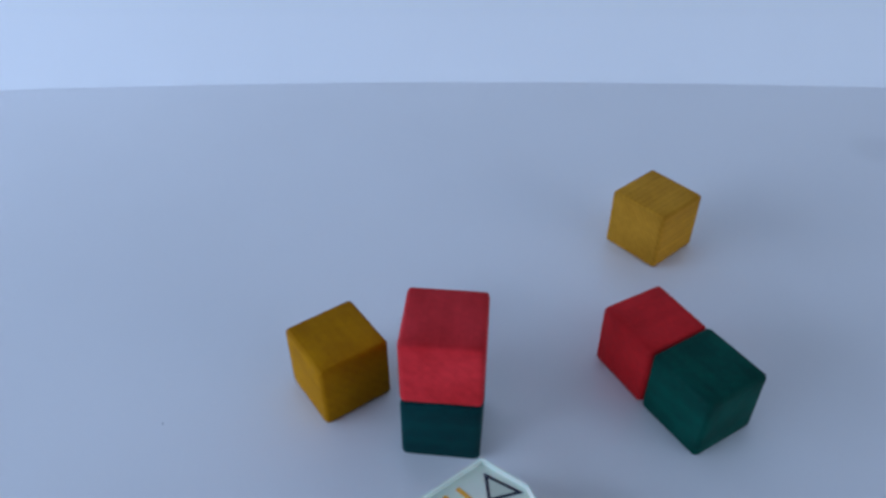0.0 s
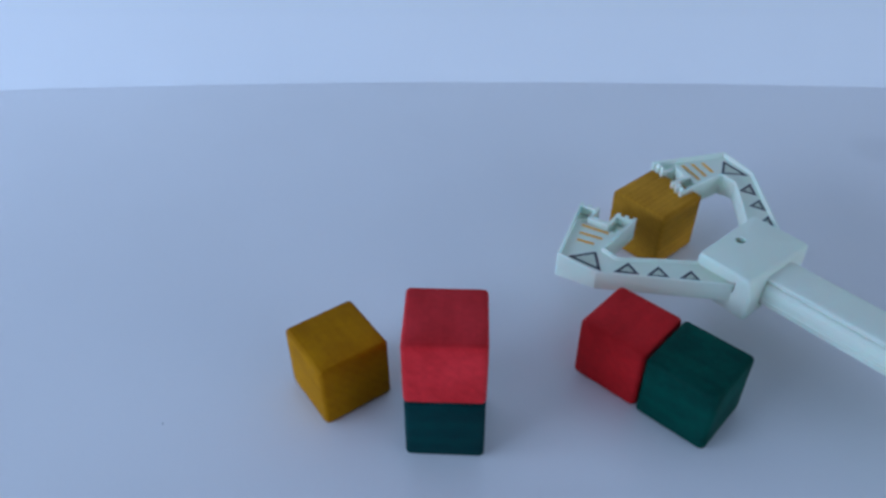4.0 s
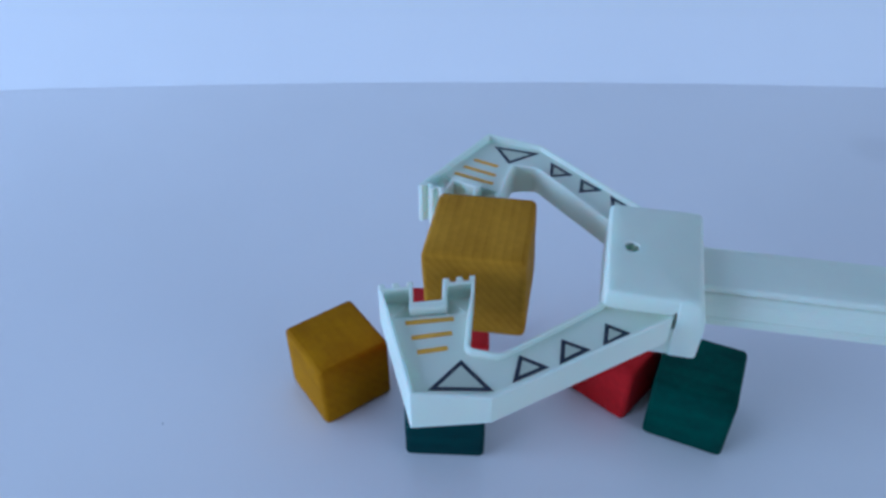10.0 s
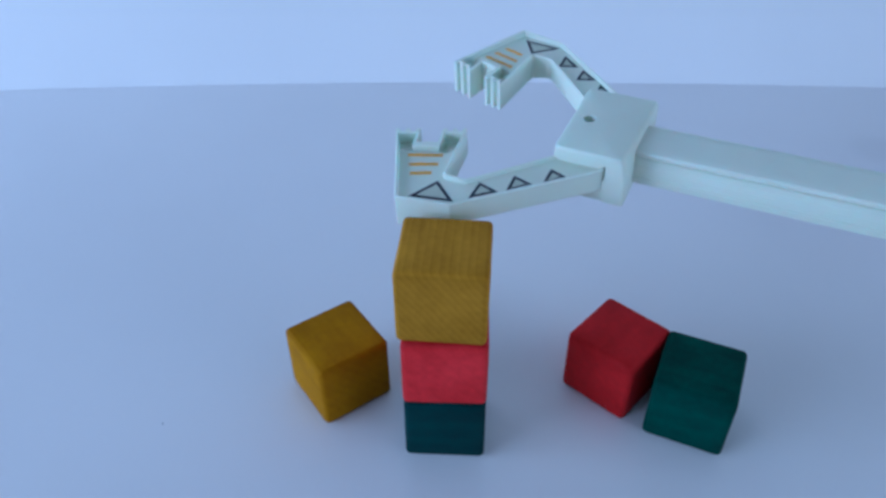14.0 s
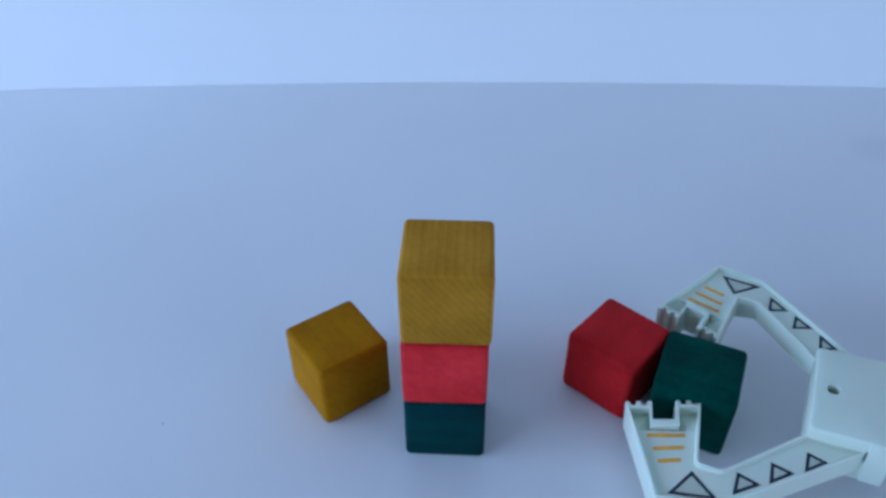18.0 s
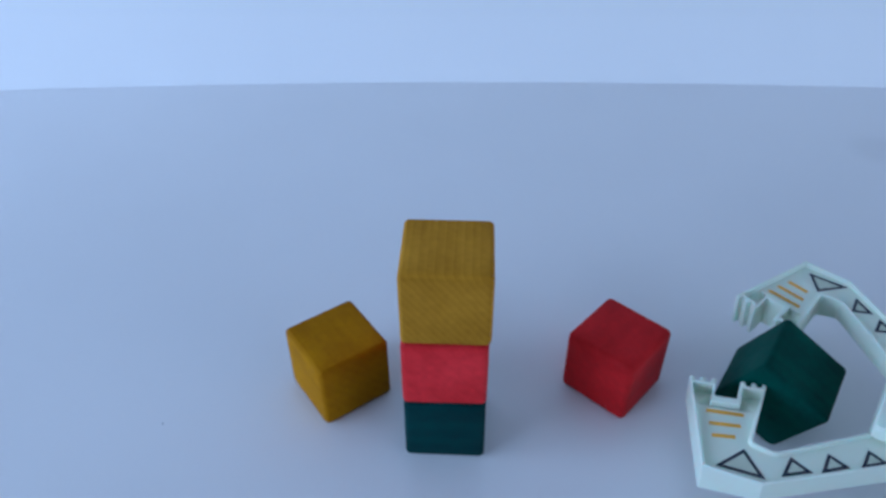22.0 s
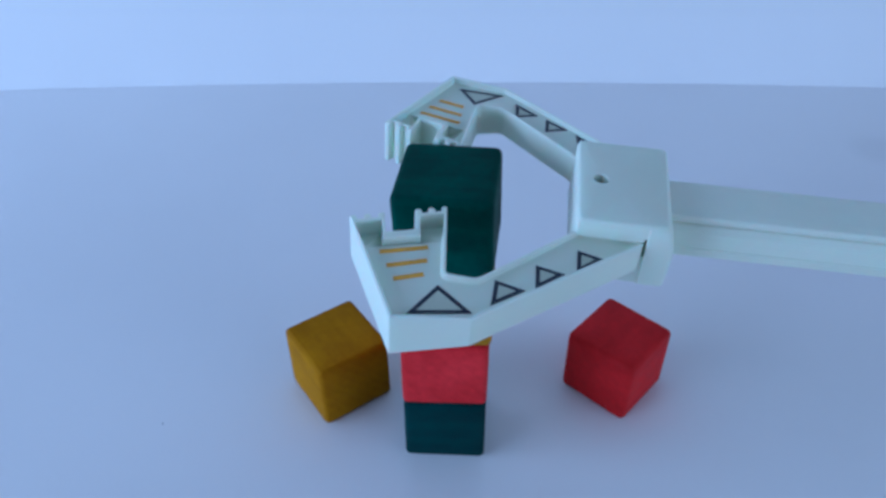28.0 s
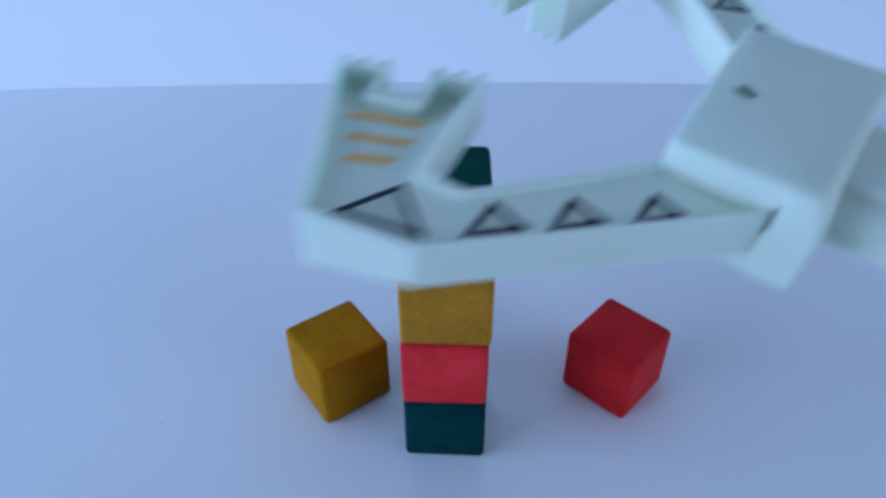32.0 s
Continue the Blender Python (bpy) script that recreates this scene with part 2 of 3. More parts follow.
# ---- toy gripper: x runs to the fingertips, y to the near jaw, z up; origin in the screw hole ----
PIVOT = (6.2, 18.3)
Z_RIM, Z_RIM_OUT, Z_TRAY, Z_POCKET, Z_LOW = -5.0, -5.8, -7.2, -10.4, -15.5


def sub(p, q):
    return (p[0] - q[0], p[1] - q[1])


def along(p, q, t):
    return (p[0] + (q[0] - p[0]) * t, p[1] + (q[1] - p[1]) * t)


def offset_polygon(pts, d):
    """The polygon moved inwards by d (counter-clockwise points)."""
    out = []
    n = len(pts)
    for i in range(n):
        p, a, b = Vector(pts[i]), Vector(pts[i - 1]), Vector(pts[(i + 1) % n])
        u, v = (p - a).normalized(), (b - p).normalized()
        nu, nv = Vector((-u.y, u.x)), Vector((-v.y, v.x))
        k = 1 + nu.dot(nv)
        out.append(tuple(p + (nu + nv) * (d / max(k, 0.3))))
    return out


def area(pts):
    return 0.5 * sum(pts[i - 1][0] * pts[i][1] - pts[i][0] * pts[i - 1][1] for i in range(len(pts)))


TIP_OUT, TIP_IN = (69.8, 25.7), (43.3, 15.8)
ELBOW_OUT, ELBOW_ARM = (51.5, 62.2), (31.6, 59.0)


def filleted(a, p, b, r, n=4):
    """The corner p between a and b, rounded by an arc of about the radius r."""
    p, u, v = Vector(p), (Vector(a) - Vector(p)).normalized(), (Vector(b) - Vector(p)).normalized()
    d = r / math.tan(max(0.2, u.angle(v) / 2))
    q0, q1 = p + u * d, p + v * d
    return [tuple(q0.lerp(p, t / n).lerp(p.lerp(q1, t / n), t / n)) for t in range(n + 1)]


def toothed(p, q, depth, teeth=3):
    """A serrated edge from p to q; the points between the ridges lie deeper by depth."""
    d = Vector(sub(q, p)).normalized()
    inward = Vector((-d.y, d.x)) if (Vector((-d.y, d.x)).y > 0) else Vector((d.y, -d.x))
    pts, n = [], teeth * 2 - 1
    for i in range(n):
        a, b = along(p, q, (i + 0.05) / n), along(p, q, (i + 0.95) / n)
        s = 0 if i % 2 == 0 else depth
        pts += [tuple(Vector(a) + inward * s), tuple(Vector(b) + inward * s)]
    return pts


def jaw_plan(serrated):
    """The jaw's outline seen from above; the plain one bounds the tray and has two more points where its floor drops behind the teeth."""
    n1, n4 = along(TIP_OUT, TIP_IN, 0.36), along(TIP_OUT, TIP_IN, 0.66)
    n2, n3 = (58.4, 30.6), (50.6, 27.9)
    crook, bend = (40.0, 43.9), (31.8, 44.0)
    tip = []
    if serrated:
        tip += toothed(TIP_OUT, n1, 1.9) + [n2, n3] + toothed(n4, TIP_IN, 1.9)
    else:
        back = (-0.65, 1.75)
        tip += [along(ELBOW_OUT, TIP_OUT, 0.7)] + [(x + back[0], y + back[1]) for x, y in (TIP_OUT, n1, n2, n3, n4, TIP_IN)] + [along(TIP_IN, crook, 0.49)]
    inner = filleted(TIP_IN, crook, bend, 1.6) + filleted(crook, bend, (5.0, 17.0), 4.0)
    return [(-12.3, 21.2), ELBOW_ARM, ELBOW_OUT] + tip + inner + [(5.0, 17.0), (-2.0, 11.5), (-12.3, 11.5)]


def mirrored(pts, side):
    pts = [(x - PIVOT[0], (y - PIVOT[1]) * side) for x, y in pts]
    return pts if area(pts) > 0 else pts[::-1]


def jaw_body(side):
    outer = mirrored(jaw_plan(True), side)
    inner = offset_polygon(mirrored(jaw_plan(False), side), 1.1)
    bm = bmesh.new()

    def loop(pts, z):
        return [bm.verts.new((x * MM, y * MM, z * MM)) for x, y in pts]

    def crest(pts):
        """The rim is low along the outer edge of the arm and rises towards the teeth."""
        out = []
        for x, y in pts:
            far = abs(y) * 0.62 - (x + PIVOT[0]) * 0.62
            k = min(1.0, max(0.0, (far + 12.0) / 12.0))
            out.append(bm.verts.new((x * MM, y * MM, (Z_RIM + (Z_RIM_OUT - Z_RIM) * k + lift(x, y)) * MM)))
        return out

    def lift(x, y):
        """The outer corner of the far jaw stands a little higher, as if warped."""
        d = math.hypot(x + PIVOT[0] - ELBOW_OUT[0], y + PIVOT[1] * side - ELBOW_OUT[1] * side)
        return 0.9 * max(0.0, 1.0 - d / 30.0) if side < 0 else 0.0

    def keel(pts):
        """The underside drops from the arm towards the teeth."""
        return [bm.verts.new((x * MM, y * MM, (Z_LOW - 0.165 * min(26.0, max(0.0, x + PIVOT[0] - 31.0))) * MM)) for x, y in pts]

    low, rim, lip, tray = keel(outer), crest(outer), crest(inner), loop(inner, Z_TRAY)

    def wall(a, b):
        for i in range(len(a)):
            j = (i + 1) % len(a)
            bm.faces.new((a[i], a[j], b[j], b[i]))

    # the pocket: the tray's points from one floor break to the other lie deeper
    first = 3 if side < 0 else len(tray) - 4 - 7
    pocket = tray[first:first + 8]
    for v in pocket[1:-1]:
        v.co.z = Z_POCKET * MM
    flat = tray[:first + 1] + tray[first + 7:]
    wall(low, rim)
    wall(tray, lip)
    bm.faces.new(flat)
    bm.faces.new(pocket)
    for loops in ((rim, lip), (low,)):
        edges = []
        for lp in loops:
            for i in range(len(lp)):
                edges.append(bm.edges.get((lp[i], lp[(i + 1) % len(lp)])))
        bmesh.ops.triangle_fill(bm, use_beauty=True, use_dissolve=False, edges=edges)
    return bm


def ring_bm(pts, width, z0, z1):
    """A flat closed line of the given width over a triangle."""
    if area(pts) < 0:
        pts = pts[::-1]
    inner = offset_polygon(pts, width)
    bm = bmesh.new()
    n = len(pts)
    lv = {}
    for key, loop, z in (("ob", pts, z0), ("ot", pts, z1), ("ib", inner, z0), ("it", inner, z1)):
        lv[key] = [bm.verts.new((x * MM, y * MM, z * MM)) for x, y in loop]
    for i in range(n):
        j = (i + 1) % n
        for a, b in (("ob", "ot"), ("ot", "it"), ("it", "ib"), ("ib", "ob")):
            bm.faces.new((lv[a][i], lv[a][j], lv[b][j], lv[b][i]))
    return bm


# printed on each jaw's sheet: triangles and stripes, near jaw (1) and far jaw (-1)
TRIANGLES = {1: [[(41.5, 47.3), (47.5, 58.5), (32.0, 55.5)], [(27.0, 42.5), (19.3, 44.9), (27.3, 51.6)],
                 [(16.7, 34.5), (9.3, 36.6), (16.4, 43.2)], [(5.6, 26.1), (-0.9, 28.3), (5.8, 34.7)]],
             -1: [[(42.0, 47.6), (48.1, 57.4), (32.5, 55.9)], [(27.0, 41.9), (19.7, 44.5), (27.4, 50.7)],
                  [(16.6, 34.7), (9.4, 37.3), (16.5, 42.5)], [(5.6, 26.4), (-0.6, 28.8), (6.3, 34.5)]]}
STRIPES = {1: [((58.8, 37.0), (46.3, 32.6)), ((55.9, 42.1), (45.7, 38.0)), ((53.2, 46.8), (45.8, 43.6))],
           -1: [((59.5, 38.0), (45.6, 34.0)), ((57.1, 42.7), (45.5, 39.1)), ((54.2, 47.6), (45.5, 44.8))]}


def jaw(parent, side, name):
    base = new(name, finish(jaw_body(side), name, M_PLASTIC))
    rounding(base, 0.0004, 2, 40)
    base.parent = parent
    for tri in TRIANGLES[side]:
        pts = mirrored(tri, side)
        fill = [(x * MM, y * MM) for x, y in offset_polygon(pts, 0.3)]
        part("triangle_fill", prism_bm(fill, (Z_TRAY - 0.2) * MM, (Z_TRAY + 0.05) * MM), M_FILL, base, "grey tinted triangle")
        part("triangle_outline", ring_bm(offset_polygon(pts, -0.15), 1.15, Z_TRAY - 0.2, Z_TRAY + 0.12), M_INK, base, "dark printed triangle outline")
    for p, q in STRIPES[side]:
        (a, b) = [(x - PIVOT[0], (y - PIVOT[1]) * side) for x, y in (p, q)]
        d = Vector(sub(b, a)).normalized() * 0.78
        nrm = Vector((-d.y, d.x))
        quad = [tuple(Vector(a) + nrm), tuple(Vector(a) - nrm), tuple(Vector(b) - nrm), tuple(Vector(b) + nrm)]
        if area(quad) < 0:
            quad = quad[::-1]
        part("stripe", prism_bm([(x * MM, y * MM) for x, y in quad], (Z_TRAY - 0.2) * MM, (Z_TRAY + 0.12) * MM), M_ORANGE, base, "orange printed stripe")
    return base


def head_body():
    """The housing: a block with sloped flanks, a slot on each side for the jaws and a screw hole on top."""
    bm = bmesh.new()
    # rear x, front x, height, half width, cheek, slot beside the jaw root, skew of the rear edge, groove over the jaw
    sections = [(-20.9, 6.8, -20.4, 20.7, 0.6, 0.0, 0.0, 0.0), (-21.1, 6.8, -15.0, 20.9, 0.7, 0.0, 0.0, 0.0), (-21.2, 6.8, -10.6, 21.0, 0.7, 0.0, 0.0, 0.0), (-21.2, 6.8, -10.2, 21.0, 0.7, 2.5, 0.0, 0.0),
                (-21.3, 6.8, -7.0, 21.0, 0.6, 2.5, 0.4, 1.6), (-21.3, 6.8, -5.6, 21.0, 0.55, 2.5, 0.8, 1.6), (-21.3, 6.8, -5.4, 21.0, 0.5, 2.5, 0.8, 0.0), (-21.3, 6.8, -4.8, 21.0, 0.5, 2.5, 1.0, 0.0),
                (-21.3, 6.8, -4.4, 21.0, 0.5, 0.0, 1.1, 0.0), (-21.2, 6.8, -1.6, 20.9, 0.4, 0.0, 1.8, 0.0), (-20.9, 6.6, -0.7, 20.7, 0.3, 0.0, 2.1, 0.0),
                (-20.4, 6.3, -0.2, 20.3, 0.2, 0.0, 2.3, 0.0), (-19.9, 5.9, 0.0, 19.8, 0.1, 0.0, 2.4, 0.0)]
    loops = []
    for xb, x_front, z, hw, cheek, slot, skew, groove in sections:
        r, wide, inner = 1.5, hw + cheek, hw - groove
        side = [(x_front, inner - r), (x_front - 0.4, inner - 0.4), (x_front - r, inner), (-12.3, inner), (-12.4, hw - slot), (-13.1, hw - slot), (-13.2, wide - 0.1), (xb + 1.6, wide), (xb + 0.7, wide - 0.25), (xb + 0.25, wide - 0.7), (xb, wide - 1.6)]
        plan = [(x + (skew * (y + 10) / 30 if x < -14 else 0), y) for x, y in side] + [(x, -y) for x, y in side[::-1]]
        loops.append([bm.verts.new((x * MM, y * MM, z * MM)) for x, y in plan])
    for a, b in zip(loops, loops[1:]):
        for i in range(len(a)):
            j = (i + 1) % len(a)
            bm.faces.new((a[i], a[j], b[j], b[i]))
    bm.faces.new(loops[0][::-1])
    # top face with a round hole
    ring = [bm.verts.new((2.3 * MM * math.cos(t), 2.3 * MM * math.sin(t), 0)) for t in [2 * math.pi * i / 16 for i in range(16)]]
    deep = [bm.verts.new((v.co.x, v.co.y, -5 * MM)) for v in ring]
    for i in range(16):
        j = (i + 1) % 16
        bm.faces.new((ring[i], ring[j], deep[j], deep[i]))
    bm.faces.new(deep)
    edges = [bm.edges.get((loops[-1][i], loops[-1][(i + 1) % len(loops[-1])])) for i in range(len(loops[-1]))]
    edges += [bm.edges.get((ring[i], ring[(i + 1) % 16])) for i in range(16)]
    bmesh.ops.triangle_fill(bm, use_beauty=True, use_dissolve=False, edges=edges)
    return bm


def profile_bm(section, x0, x1):
    """A bar along x with the given y, z section (millimetres)."""
    bm = bmesh.new()
    a = [bm.verts.new((x0 * MM, y * MM, z * MM)) for y, z in section]
    b = [bm.verts.new((x1 * MM, y * MM, z * MM)) for y, z in section]
    n = len(section)
    for i in range(n):
        j = (i + 1) % n
        bm.faces.new((a[i], a[j], b[j], b[i]))
    bm.faces.new(a[::-1])
    bm.faces.new(b)
    return bm


def gripper():
    root = new("toy_gripper")
    tagged(root, "pale mint plastic toy gripper with two toothed jaws on a shaft", "toy gripper")
    rounding(part("housing", head_body(), M_PLASTIC, root, smooth=30), 0.0005, 3, 38)
    part("screw", prism_bm([(1.8 * MM * math.cos(i * math.pi / 8), 1.8 * MM * math.sin(i * math.pi / 8)) for i in range(16)], -5 * MM, -3.4 * MM), M_SCREW, root, "recessed metal screw")
    upper = [(6.0, -4.0), (8.7, -4.3), (9.2, -4.9), (9.2, -6.3)]
    lower = [(8.6, -6.1), (8.6, -6.6), (9.5, -6.8), (10.8, -8.4), (11.3, -10.5), (11.4, -13.0), (10.9, -13.2), (10.9, -13.7), (11.4, -13.9), (11.2, -16.7), (10.4, -17.3)]
    bent = pose(-20 * MM, 0, 0.8 * MM, 0, 0, 1.35) @ pose(20 * MM, 0, 0)  # the shaft leans a little towards the far jaw
    for name, half in (("upper_shell", upper), ("lower_shell", lower)):
        section = [(-y, z) for y, z in half[::-1]] + half
        shell = part(name, profile_bm(section, -124.0, -19.5), M_PLASTIC, root)
        rounding(shell, 0.0003, 2, 30)
        shell.matrix_basis = bent
    body = part("handle", prism_bm([(x * MM, y * MM) for x, y in rounded_rect(-175, -122.5, -29.5, 29.5, 5)], -23.0 * MM, -3.2 * MM), M_PLASTIC, root, "pale mint plastic handle body")
    rounding(body, 0.004, 4, 30)
    body.matrix_basis = bent
    plate = part("cover_plate", prism_bm([(x * MM, y * MM) for x, y in rounded_rect(-170, -123.9, -28.0, 27.5, 3)], -3.6 * MM, -1.6 * MM), M_PLATE, root, "black cover plate with grey studs")
    rounding(plate, 0.0006, 2, 30)
    plate.matrix_basis = bent
    for y in (-22.8, 22.3):
        part("stud", prism_bm([((-128.8 + 2.3 * math.cos(i * math.pi / 8)) * MM, (y + 2.3 * math.sin(i * math.pi / 8)) * MM) for i in range(16)], -2.0 * MM, -1.0 * MM), M_SCREW, plate, "grey metal stud")
    return root, jaw(root, 1, "near_jaw"), jaw(root, -1, "far_jaw")


grip, near_jaw, far_jaw = gripper()


# ---- what moves ----
GRIP_ROWS = [
    (0, 31.4, 89.7, 24.0, 0.2, 3.1, 154.4),
    (0.5, 26.2, 92.7, 24.0, 0.2, 3.1, 155.9),
    (1, 27.8, 97.9, 24.3, -1.9, 3.7, 154.4),
    (1.5, 31.9, 101.6, 23.3, -0.9, 1.4, 156.5),
    (1.9, 26.5, 94.6, 34.1, -4.8, 8.5, 154.4),
    (2, 37.6, 85.8, 70.8, -4.2, 4.5, 153.1),
    (2.2, 111.4, 149.1, 82.7, -6.4, -2.9, 137.3),
    (2.5, 113.9, 157.4, 58.3, -2.4, 0.8, 135.5),
    (3, 121.5, 184.8, 52.1, -3.6, 2.6, 131.3),
    (3.3, 118.8, 189.0, 53.2, -3.2, 2.0, 130.4),
    (3.5, 119.9, 208.0, 69.5, -2.1, 0.8, 128.5),
    (4.3, 136.1, 278.0, 26.0, 0.0, -0.0, 130.0),
    (4.8, 136.1, 278.0, 26.0, 0.0, -0.0, 130.0),
    (5.5, 121.3, 235.0, 88.7, -2.0, 0.8, 134.6),
    (6, 165.1, 253.0, 47.7, -2.6, 3.1, 130.4),
    (6.5, 168.5, 245.2, 34.6, -5.8, 7.6, 129.1),
    (7, 164.6, 242.5, 30.3, -3.1, 2.6, 130.5),
    (7.5, 160.7, 240.1, 44.9, -3.6, 3.4, 131.0),
    (8, 107.2, 210.0, 113.5, -2.1, -1.2, 136.4),
    (8.5, 60.1, 177.2, 135.0, -0.6, -3.9, 143.0),
    (9, 81.3, 179.6, 137.4, -1.1, -2.8, 146.6),
    (9.5, 59.8, 166.7, 110.8, 1.3, 0.1, 162.0),
    (10, 54.9, 171.9, 112.8, 0.3, -0.2, 168.3),
    (10.5, 48.9, 170.9, 118.7, -1.0, 0.4, 173.2),
    (11, 48.1, 179.0, 103.6, 1.0, 1.2, 173.6),
    (11.5, 43.6, 186.3, 98.0, 1.0, 0.6, 173.9),
    (12, 45.4, 186.0, 119.8, 0.6, -2.8, 173.7),
    (12.5, 106.8, 214.3, 174.1, -1.8, -12.7, 157.7),
    (13, 109.2, 189.0, 192.1, -3.5, -11.4, 156.6),
    (13.5, 105.2, 232.3, 163.6, -6.4, -4.2, 146.9),
    (14, 55.6, 255.0, 107.1, -5.2, 0.5, 154.0),
    (14.5, 55.5, 247.4, 102.4, -4.2, 1.1, 154.8),
    (15, 53.7, 258.8, 98.5, -5.7, 3.5, 154.5),
    (15.5, 62.7, 262.8, 115.5, -5.7, 3.5, 155.6),
    (16.5, 173.8, 228.7, 170.7, -6.5, -14.5, 141.1),
    (16.8, 179.7, 216.7, 159.8, -6.9, -12.3, 138.6),
    (17, 201.1, 254.4, 94.0, -8.5, -12.7, 153.6),
    (17.1, 187.9, 220.7, 62.2, -4.4, -2.3, 152.1),
    (17.2, 181.8, 205.0, 47.4, -2.5, 2.6, 151.5),
    (17.5, 154.5, 193.6, 39.1, -0.5, 1.8, 157.3),
    (18, 142.6, 183.0, 35.6, -1.3, 4.5, 155.2),
    (18.5, 138.3, 184.4, 29.3, -0.5, 6.3, 154.3),
    (19, 142.4, 183.1, 28.0, -0.0, 5.9, 154.5),
    (19.5, 161.0, 182.8, 54.2, -4.3, 3.4, 153.5),
    (19.85, 157.1, 177.4, 87.3, -6.4, 1.9, 153.3),
    (20, 156.1, 177.4, 70.3, -6.4, 1.9, 153.3),
    (20.2, 162.5, 182.8, 40.9, -3.5, 1.7, 150.3),
    (20.5, 162.0, 183.3, 39.9, -2.5, 1.7, 149.8),
    (21, 164.3, 185.6, 39.5, -5.3, 3.0, 143.0),
    (21.5, 169.7, 182.1, 34.3, -3.0, 5.3, 142.3),
    (22, 166.5, 178.8, 38.2, -2.0, 4.1, 144.7),
    (22.5, 161.4, 178.3, 34.0, -2.8, 3.9, 143.5),
    (23, 164.4, 182.6, 32.3, -2.3, 3.3, 143.2),
    (23.5, 160.9, 175.9, 31.7, -1.2, 4.0, 145.1),
    (24, 167.3, 174.6, 35.7, -1.0, 3.6, 143.6),
    (24.5, 167.4, 176.5, 33.9, -0.8, 3.8, 143.7),
    (25, 164.1, 171.9, 33.1, 0.4, 3.1, 145.2),
    (25.5, 167.2, 187.2, 59.6, -3.1, 0.7, 146.5),
    (26.4, 115.2, 187.9, 132.6, -1.8, -0.2, 158.8),
    (27.5, 46.5, 185.2, 132.0, -0.3, -3.3, 170.7),
    (28, 46.6, 187.0, 126.3, -0.1, -3.2, 172.1),
    (28.5, 43.4, 189.0, 125.8, -1.3, -2.1, 172.0),
    (29, 51.7, 194.5, 156.4, -0.6, -7.2, 170.6),
    (29.2, 64.6, 198.5, 183.5, -0.4, -7.9, 163.6),
    (29.5, 36.7, 195.8, 169.0, -0.4, -7.3, 163.0),
    (30, 22.3, 257.3, 132.9, -2.8, -2.4, 160.9),
    (30.3, 21.2, 251.5, 127.3, -2.0, -0.4, 162.6),
    (30.5, 23.7, 250.3, 128.8, -2.0, -0.9, 162.3),
    (31, 71.8, 252.1, 161.1, -1.9, -7.4, 156.6),
    (31.5, 133.9, 202.6, 173.6, 1.7, -8.2, 148.4),
    (31.7, 145.3, 193.3, 180.7, -0.3, -8.4, 149.2),
    (31.8, 131.5, 173.9, 196.9, -2.4, -8.6, 149.5),
    (31.9, 102.9, 156.4, 194.7, -5.6, -7.5, 148.6),
    (31.967, 62.6, 128.1, 189.6, -6.7, -7.2, 148.2),
    (32, 53.8, 121.6, 189.9, -6.8, -7.0, 148.1),
]
YELLOW_ROWS = [
    (0, 107.2, 312.5, 15.8, 0.0, 0.0, -50.0),
    (4.8, 107.2, 312.5, 15.8, 0.0, 0.0, -50.0),
    (5.5, 91.2, 268.2, 73.8, 3.8, -29.1, -51.4),
    (6, 138.1, 286.0, 32.0, 6.4, -32.3, -56.6),
    (6.5, 140.9, 279.5, 15.8, 0.0, -0.0, -53.7),
    (7, 138.0, 276.1, 15.8, 0.0, -0.0, -51.1),
    (7.5, 133.3, 273.8, 29.4, 1.5, -8.4, -54.5),
    (8, 77.4, 247.5, 98.1, 1.3, -3.6, -51.0),
    (8.5, 24.7, 209.6, 121.2, 1.0, -1.3, -44.3),
    (9, 46.3, 211.8, 121.4, 1.2, -4.6, -41.3),
    (9.5, 18.6, 184.5, 92.6, -2.9, -4.4, -20.0),
    (10, 12.1, 184.8, 95.4, 2.4, -2.1, -11.2),
    (10.5, 5.2, 180.1, 101.0, 3.0, -2.3, -7.8),
    (11, 4.9, 187.7, 85.0, 0.2, -2.1, -6.3),
    (11.5, 0.5, 197.6, 76.8, 0.0, 0.0, -5.1),
    (12, 0.5, 197.6, 76.8, 0.0, 0.0, -5.3),
    (14.6, 0.5, 197.6, 76.8, 0.0, 0.0, -5.1),
    (15.2, 1.5, 196.9, 76.8, 0.0, 0.0, -2.7),
    (32, 1.5, 196.9, 76.8, 0.0, 0.0, -2.7),
]
